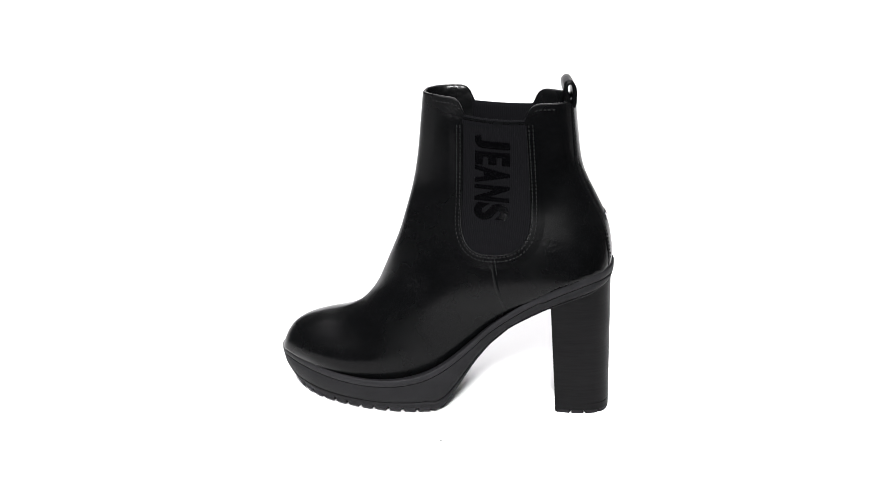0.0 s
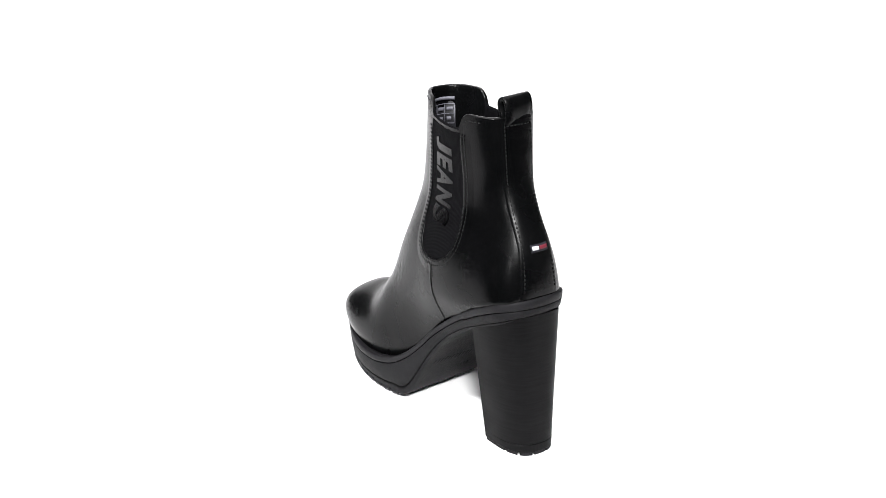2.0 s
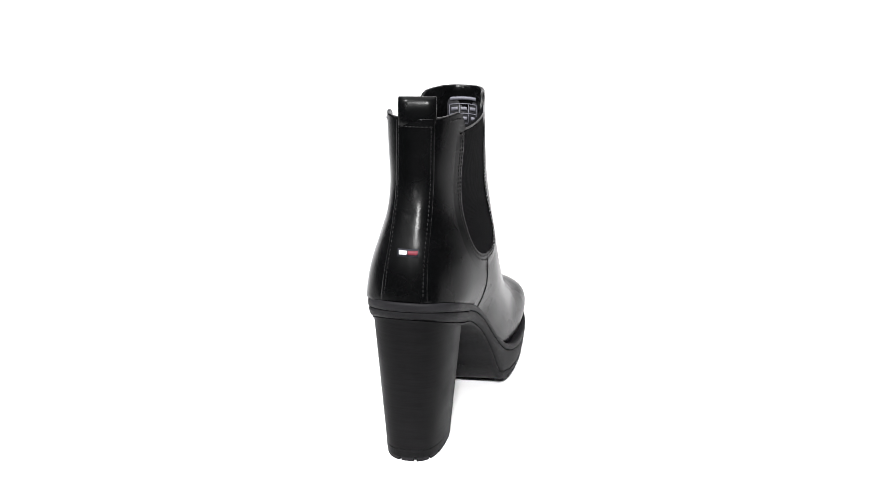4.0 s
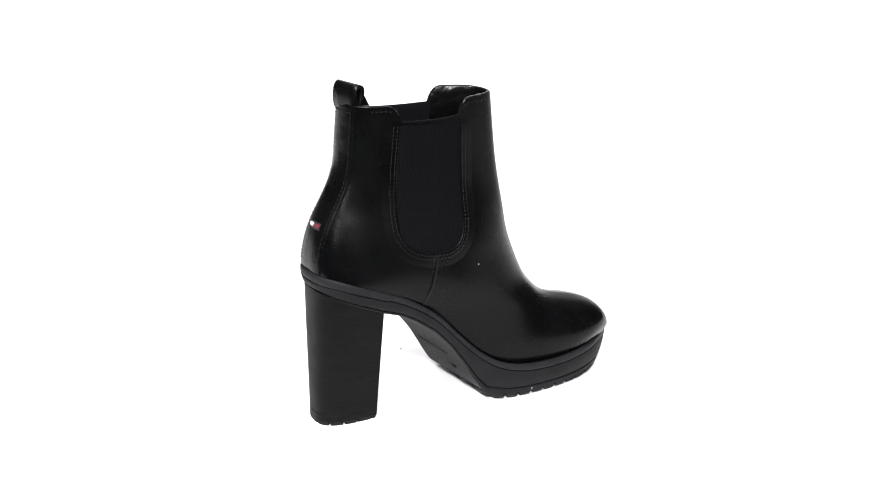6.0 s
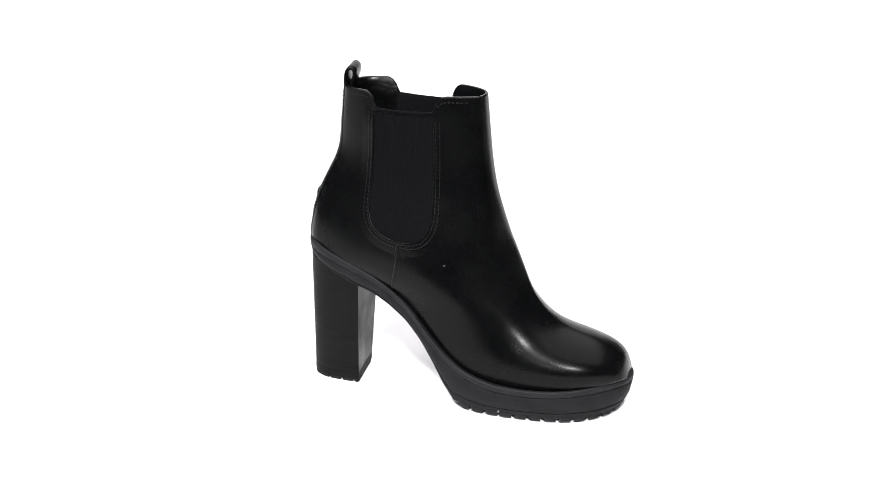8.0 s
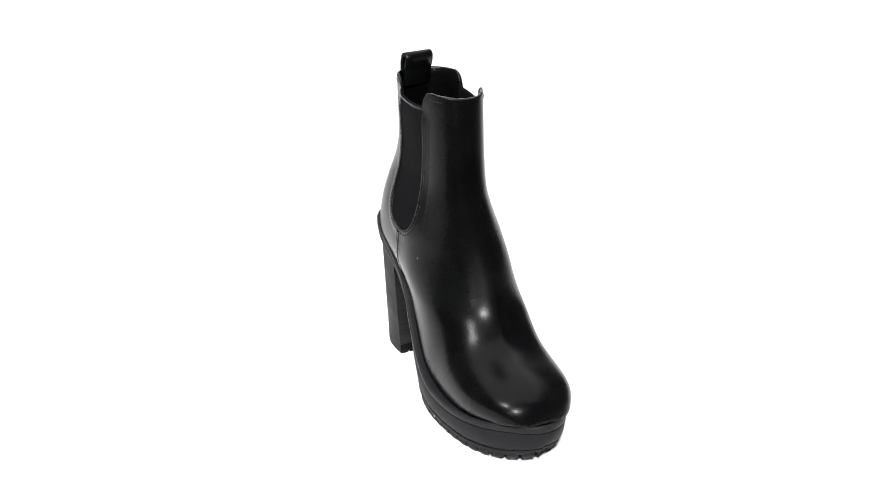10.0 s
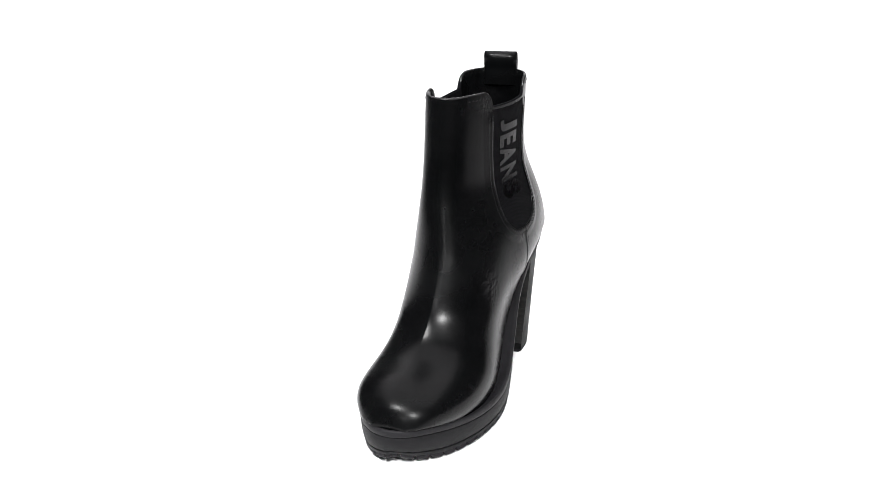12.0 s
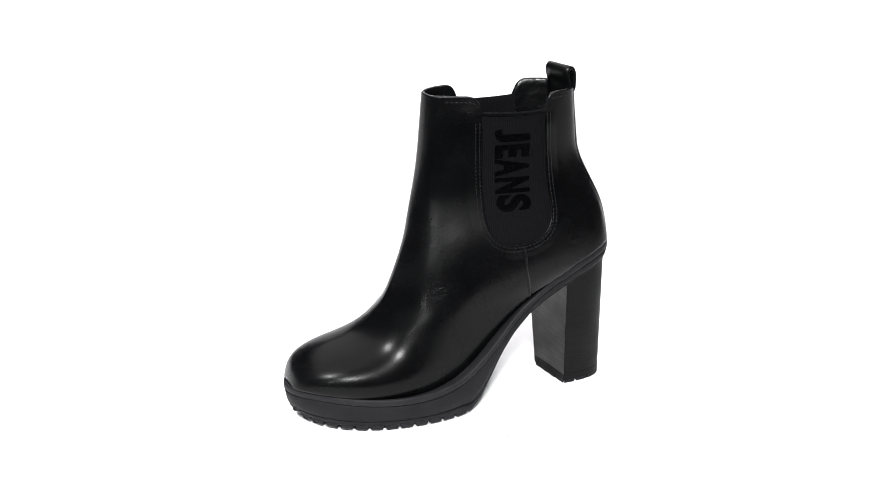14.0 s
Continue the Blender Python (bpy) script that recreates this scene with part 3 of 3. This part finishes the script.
def even(pts, step):
    arc = np.r_[0, np.cumsum(np.linalg.norm(np.diff(pts, axis=0), axis=1))]
    s = np.arange(step / 2, arc[-1], step)
    return np.stack([np.interp(s, arc, pts[:, k]) for k in range(pts.shape[1])], 1)


def strip(path, left, widths, offs, taper=False):
    """A band along a path (x, z) on the boot's side: distances across it and their heights above the last."""
    t = np.gradient(path, axis=0)
    nn = np.c_[t[:, 1], -t[:, 0]]
    nn /= np.linalg.norm(nn, axis=1, keepdims=True)
    rows = []
    n = len(path)
    fade = [min(1.0, (min(k, n - 1 - k) + 0.5) / 7) for k in range(n)] if taper else [1.0] * n
    for w, o in zip(widths, offs):
        q = path + nn * w
        rows.append([tuple(on_side(x, z, left, o * f)[0]) for (x, z), f in zip(q, fade)])
    return grid_mesh(rows)


def stitches(name, chains, parent, length=1.75, width=0.8, rise=0.38):
    """Thread: one short bead for every stitch of each chain of (place, normal)."""
    bm = bmesh.new()
    for chain in chains:
        for k in range(len(chain) - 1):
            (p, n), (q, _) = chain[k], chain[k + 1]
            p, n, q = Vector(p), Vector(n), Vector(q)
            d = q - p
            if d.length < 0.3 or d.length > 8:
                continue
            d.normalize()
            s = n.cross(d)
            c = p
            pts = []
            for e, r in ((-1, 0.3), (-0.6, 1.0), (0.6, 1.0), (1, 0.3)):
                o = c + d * (e * length / 2)
                pts.append([bm.verts.new((o + s * (width / 2 * r * math.cos(a)) + n * (rise * r * math.sin(a) + 0.05)) * MM) for a in (math.pi, 2.1, 1.05, 0)])
            for i in range(3):
                for j in range(3):
                    bm.faces.new((pts[i][j], pts[i][j + 1], pts[i + 1][j + 1], pts[i + 1][j]))
    ob = part(name, bm, THREAD, parent)
    return tagged(ob, "black thread stitching", kind="stuff")


def build_fleck(boot):
    """A pale fleck of dust on the inner side of the front."""
    p, nn = on_side(0.7, 99.5, False, 0.05)
    bm = bmesh.new()
    bmesh.ops.create_icosphere(bm, subdivisions=1, radius=1)
    for v in bm.verts:
        v.co = (Vector(p) + Vector((v.co.x * 0.3, v.co.y * 0.15, v.co.z * 0.5))) * MM
    part("dust_fleck", bm, SCUFF, boot, "pale fleck of dust")


def build_gore(boot, left):
    zs = 112 + 83 * np.linspace(0.0, 1, 64) ** 1.25
    rows = []
    for z in zs[::-1]:
        f, b = gore_span(z)
        row = []
        for x in np.linspace(f, b, 26):
            top = z - 0.9 * np.clip(1 - ((x + 28.3) / 20) ** 2, 0, 1) * (z > 194.9)
            row.append(tuple(on_side(x, top, left, 0.25)[0]))
        rows.append(row)
    gore = part("gore", grid_mesh(rows), GORE, boot, "ribbed black elastic side panel")
    # folded leather edge round the elastic
    border = even(gore_border(0.0), 1.2)
    t = np.gradient(border, axis=0)
    side = np.sign(((border - [-29, 155]) * np.c_[t[:, 1], -t[:, 0]]).sum())
    part("folded_edge", strip(border, left, np.array([-0.4, -0.3, 0.1, 0.9, 2.8, 5.0, 7.5, 10.0]) * side, [0.1, 0.6, 0.85, 0.8, 0.62, 0.4, 0.15, -0.1], True), LEATHER, boot)
    chains = []
    for off, rise in ((1.3, 0.78), (3.7, 0.52)):
        chains.append([on_side(x, z, left, rise) for x, z in even(gore_border(off), 2.5)])
    # seam from the elastic down to the sole
    zz = np.linspace(111, 74, 30)
    path = np.c_[seam_x(zz), zz]
    part("side_seam", strip(path, left, [-2.2, -1.0, -0.2, 0.1, 0.7], [-0.05, 0.45, 0.5, 0.3, -0.1]), LEATHER, boot)
    chains.append([on_side(x, z, left, 0.42) for x, z in even(path[:12] + [-1.1, 0], 2.2)])
    # along the top edges of the front and back pieces
    xs = np.linspace(-6.5, 16, 40)
    chains.append([on_side(x, z - 3.0, left, 0.05) for x, z in even(np.c_[xs, collar_height(xs)], 2.6)])
    xs = np.linspace(-66, -50.5, 40)
    chains.append([on_side(x, z - 3.0, left, 0.05) for x, z in even(np.c_[xs, collar_height(xs)], 2.6)])
    stitches("stitching", chains, boot)
    return gore


def build_lettering(gore):
    """The printed word on the outer elastic, reading downwards: five tall narrow capitals."""
    bm = bmesh.new()
    for letter, start, end in (("J", 0.0, 0.155), ("E", 0.195, 0.355), ("A", 0.365, 0.575), ("N", 0.6, 0.785), ("S", 0.81, 1.0)):
        curve = bpy.data.curves.new("letter", "FONT")
        curve.body, curve.size, curve.offset, curve.extrude = letter, 1.0, 0.045, 0.0
        tmp = new("letter", curve)
        bpy.context.view_layer.update()
        me = bpy.data.meshes.new_from_object(tmp.evaluated_get(bpy.context.evaluated_depsgraph_get()))
        bpy.data.objects.remove(tmp)
        glyph = bmesh.new()
        glyph.from_mesh(me)
        bpy.data.meshes.remove(me)
        bmesh.ops.triangulate(glyph, faces=glyph.faces)
        bmesh.ops.subdivide_edges(glyph, edges=[e for e in glyph.edges if e.calc_length() > 0.12], cuts=4)
        bmesh.ops.triangulate(glyph, faces=glyph.faces)
        xs, ys = [v.co.x for v in glyph.verts], [v.co.y for v in glyph.verts]
        x0, x1, y0, y1 = min(xs), max(xs), min(ys), max(ys)
        made = {}
        for v in glyph.verts:
            a, h = start + (end - start) * (v.co.x - x0) / (x1 - x0), (v.co.y - y0) / (y1 - y0)
            made[v.index] = bm.verts.new(Vector(on_side(-16.4 - 22.4 * h, 186.4 - 53.2 * a, True, 0.6)[0]) * MM)
        for f in glyph.faces:
            bm.faces.new([made[v.index] for v in f.verts])
        glyph.free()
    # thickness of the print
    res = bmesh.ops.extrude_face_region(bm, geom=list(bm.faces))
    for v in [g for g in res["geom"] if isinstance(g, bmesh.types.BMVert)]:
        v.co.y -= 0.5 * MM
    part("printed_word", bm, PRINT, gore, "glossy black printed word", smooth=False)


def build_back(boot):
    # backstay: a strip up the back, between two rows of stitching
    rows = []
    zs = np.linspace(206, 104.5, 46)
    half = np.interp(zs, [105, 135, 160, 206], [13.5, 11.5, 10.8, 11.0])
    mid = np.interp(zs, [109, 135, 206], [7.5, 6.5, 6.5])
    for z, h, c in zip(zs, half, mid):
        rows.append([tuple(on_back(c + h * k, z, o)[0]) for k, o in ((-1.06, -0.1), (-1, 0.45), (-0.93, 0.6), (-0.6, 0.62), (-0.3, 0.62), (0, 0.62), (0.3, 0.62), (0.6, 0.62), (0.93, 0.6), (1, 0.45), (1.06, -0.1))])
    stay = part("backstay", grid_mesh(rows), LEATHER_BACK, boot, "black leather strip up the back")
    chains = []
    for k in (-0.86, 0.86):
        path = np.c_[mid + half * k, zs][1:]
        chains.append([on_back(y, z, 0.62) for y, z in even(path, 2.4)])
    path = np.c_[np.linspace(-4, 17, 20), np.full(20, 203.0)]
    chains.append([on_back(y, z, 0.62) for y, z in even(path, 2.4)])
    stitches("back_stitching", chains, stay)
    # woven flag tab
    def plate(name, y0, y1, z0, z1, o, mat, label):
        ys = np.linspace(y0, y1, 8)
        rws = [[tuple(on_back(y, z, oo)[0]) for y in ys] for z, oo in ((z1 + 0.1, 0.4), (z1, o), ((z0 + z1) / 2, o), (z0, o), (z0 - 0.1, 0.4))]
        return part(name, grid_mesh(rws), mat, flag if name != "flag_tab" else boot, label)
    flag = None
    flag = plate("flag_tab", -0.4, 11.8, 130.7, 134.9, 1.1, NAVY, "small woven tab on the heel")
    plate("white_block", 6.3, 10.8, 131.8, 133.9, 1.4, WHITE, "white block of the tab")
    plate("red_block", 0.3, 5.7, 131.8, 133.9, 1.4, RED, "red block of the tab")


def build_pull_loop(boot):
    """A folded leather loop at the top of the back."""
    along = Vector((-0.2, 0.98, 0)).normalized()
    out = Vector((-0.98, -0.2, 0)).normalized()
    centre = Vector((-69.9, 6.2, 0))
    prof = [(4.9, 203.5), (5.6, 206), (5.9, 210), (5.6, 214.2), (4.4, 217.8), (2.2, 219.8), (-0.2, 219.4), (-1.9, 217.3), (-2.1, 214.6), (-1.4, 211.6), (-0.2, 208), (0.2, 203), (0.8, 197)]
    prof = np.array(prof)
    fine = np.stack([smooth_table(np.linspace(0, 12, 49), np.c_[np.arange(13), prof[:, k]]) for k in (0, 1)], 1)
    t = np.gradient(fine, axis=0)
    nn = np.c_[-t[:, 1], t[:, 0]]
    nn /= np.linalg.norm(nn, axis=1, keepdims=True)
    inner = fine - nn * 2.2 * np.sign((nn * (fine - [1.2, 208])).sum())
    rows = []
    for (a, za), (b, zb) in zip(fine, inner):
        row = []
        for w, q in ((-11.2, 0.5), (-10.8, 0), (-5, 0), (0, 0), (5, 0), (10.8, 0), (11.2, 0.5), (10.8, 1), (5, 1), (0, 1), (-5, 1), (-10.8, 1)):
            d, z = a + (b - a) * q, za + (zb - za) * q
            row.append(tuple(centre + along * w + out * d + Vector((0, 0, z))))
        rows.append(row)
    part("pull_loop", grid_mesh(rows, close=True), LEATHER_BACK, boot, "folded black leather pull loop")


def build_label(boot):
    """The sewn size label inside the front; its print is plain bars."""
    inner = last_surface(2.3)

    def inside(y, z, off):
        sub = inner[:60]
        ok = sub[:, :, 0] > -5
        d = np.where(ok, (sub[:, :, 1] - y) ** 2 + (sub[:, :, 2] - z) ** 2, 1e9)
        i, j = np.unravel_index(np.argmin(d), d.shape)
        return (sub[i, j, 0] - off, y, z)

    def plate(name, y0, y1, z0, z1, off, mat, parent, label=""):
        ys = np.linspace(y0, y1, 9)
        xs = np.array([[inside(y, z, off)[0] for y in ys] for z in np.linspace(z0, z1, 4)])
        xs = np.mean(xs, 0)
        fit = np.polyval(np.polyfit(ys, xs, 1 if y1 - y0 < 3 else 2), ys)
        rows = [[(x + (0.4 if e else 0), y, z) for x, y in zip(fit, ys)] for z, e in ((z0, 1), (z0, 0), (z1, 0), (z1, 1))]
        return part(name, grid_mesh(rows), mat, parent, label)
    tag = plate("size_label", -11, 9, 170, 203, 0.7, LABEL, boot, "black woven size label with grey print")
    for y0, y1, z0, z1 in ((-9.5, 7, 197.6, 199.6), (-10, 8, 194.6, 195.0), (-10, 8, 188.0, 188.4), (-10, 8, 181.4, 181.8), (-10, -9.6, 181.6, 194.8), (-4.2, -3.8, 181.6, 194.8),
                           (1.8, 2.2, 181.6, 194.8), (7.6, 8, 181.6, 194.8), (-9, -5.2, 190.4, 192.6), (-3, 1, 190.4, 192.6), (3, 6.6, 190.4, 192.6), (-8.6, -5.6, 183.8, 186),
                           (-2.8, 0.8, 183.8, 186), (3.2, 6.4, 183.8, 186), (-9, 7, 177.4, 178.6), (-9, 6, 174.4, 175.6)):
        plate("print_bar", y0, y1, z0, z1, 1.2, LABEL_INK, tag)


def build_boot():
    boot = tagged(new("ankle_boot"), "black leather heeled ankle boot with elastic sides on white paper", "boot")
    build_upper(boot)
    build_sole(boot)
    build_heel(boot)
    gore = build_gore(boot, True)
    build_gore(boot, False)
    build_lettering(gore)
    build_back(boot)
    build_pull_loop(boot)
    build_label(boot)
    build_fleck(boot)
    return boot


def build_speck():
    """A crumb of dust that lies on the turning paper beside the boot."""
    pivot = tagged(new("dust_speck"), "tiny grey crumb of dust on white paper", "dust")
    bm = bmesh.new()
    bmesh.ops.create_icosphere(bm, subdivisions=2, radius=1)
    for v in bm.verts:
        k = 1 + 0.3 * noise.noise(v.co * 2)
        v.co = Vector((-3.5 + v.co.x * 0.75 * k, 75.3 + v.co.y * 0.5 * k, -0.65 + v.co.z * 0.38 * k)) * MM
    part("crumb", bm, DUST, pivot)
    return pivot


build_studio()
BOOT = build_boot()
SPECK = build_speck()


def motions():
    """The boot turns clockwise, seen from above, at a nearly even pace."""
    turn = [170.17, 158.36, 146.65, 135.0, 123.37, 111.76, 100.11, 88.46, 76.78, 65.08, 53.37, 41.66, 29.96, 18.27, 6.59, -5.11, -16.81, -28.52, -40.25, -51.99, -63.72, -75.48, -87.23, -98.96, -110.63, -122.21, -133.69, -145.08, -156.35]
    rows = [(k * 0.5, pose(0, 0, 0, 0, 0, a)) for k, a in enumerate(turn)]
    walk(BOOT, rows)
    walk(SPECK, rows)


motions()
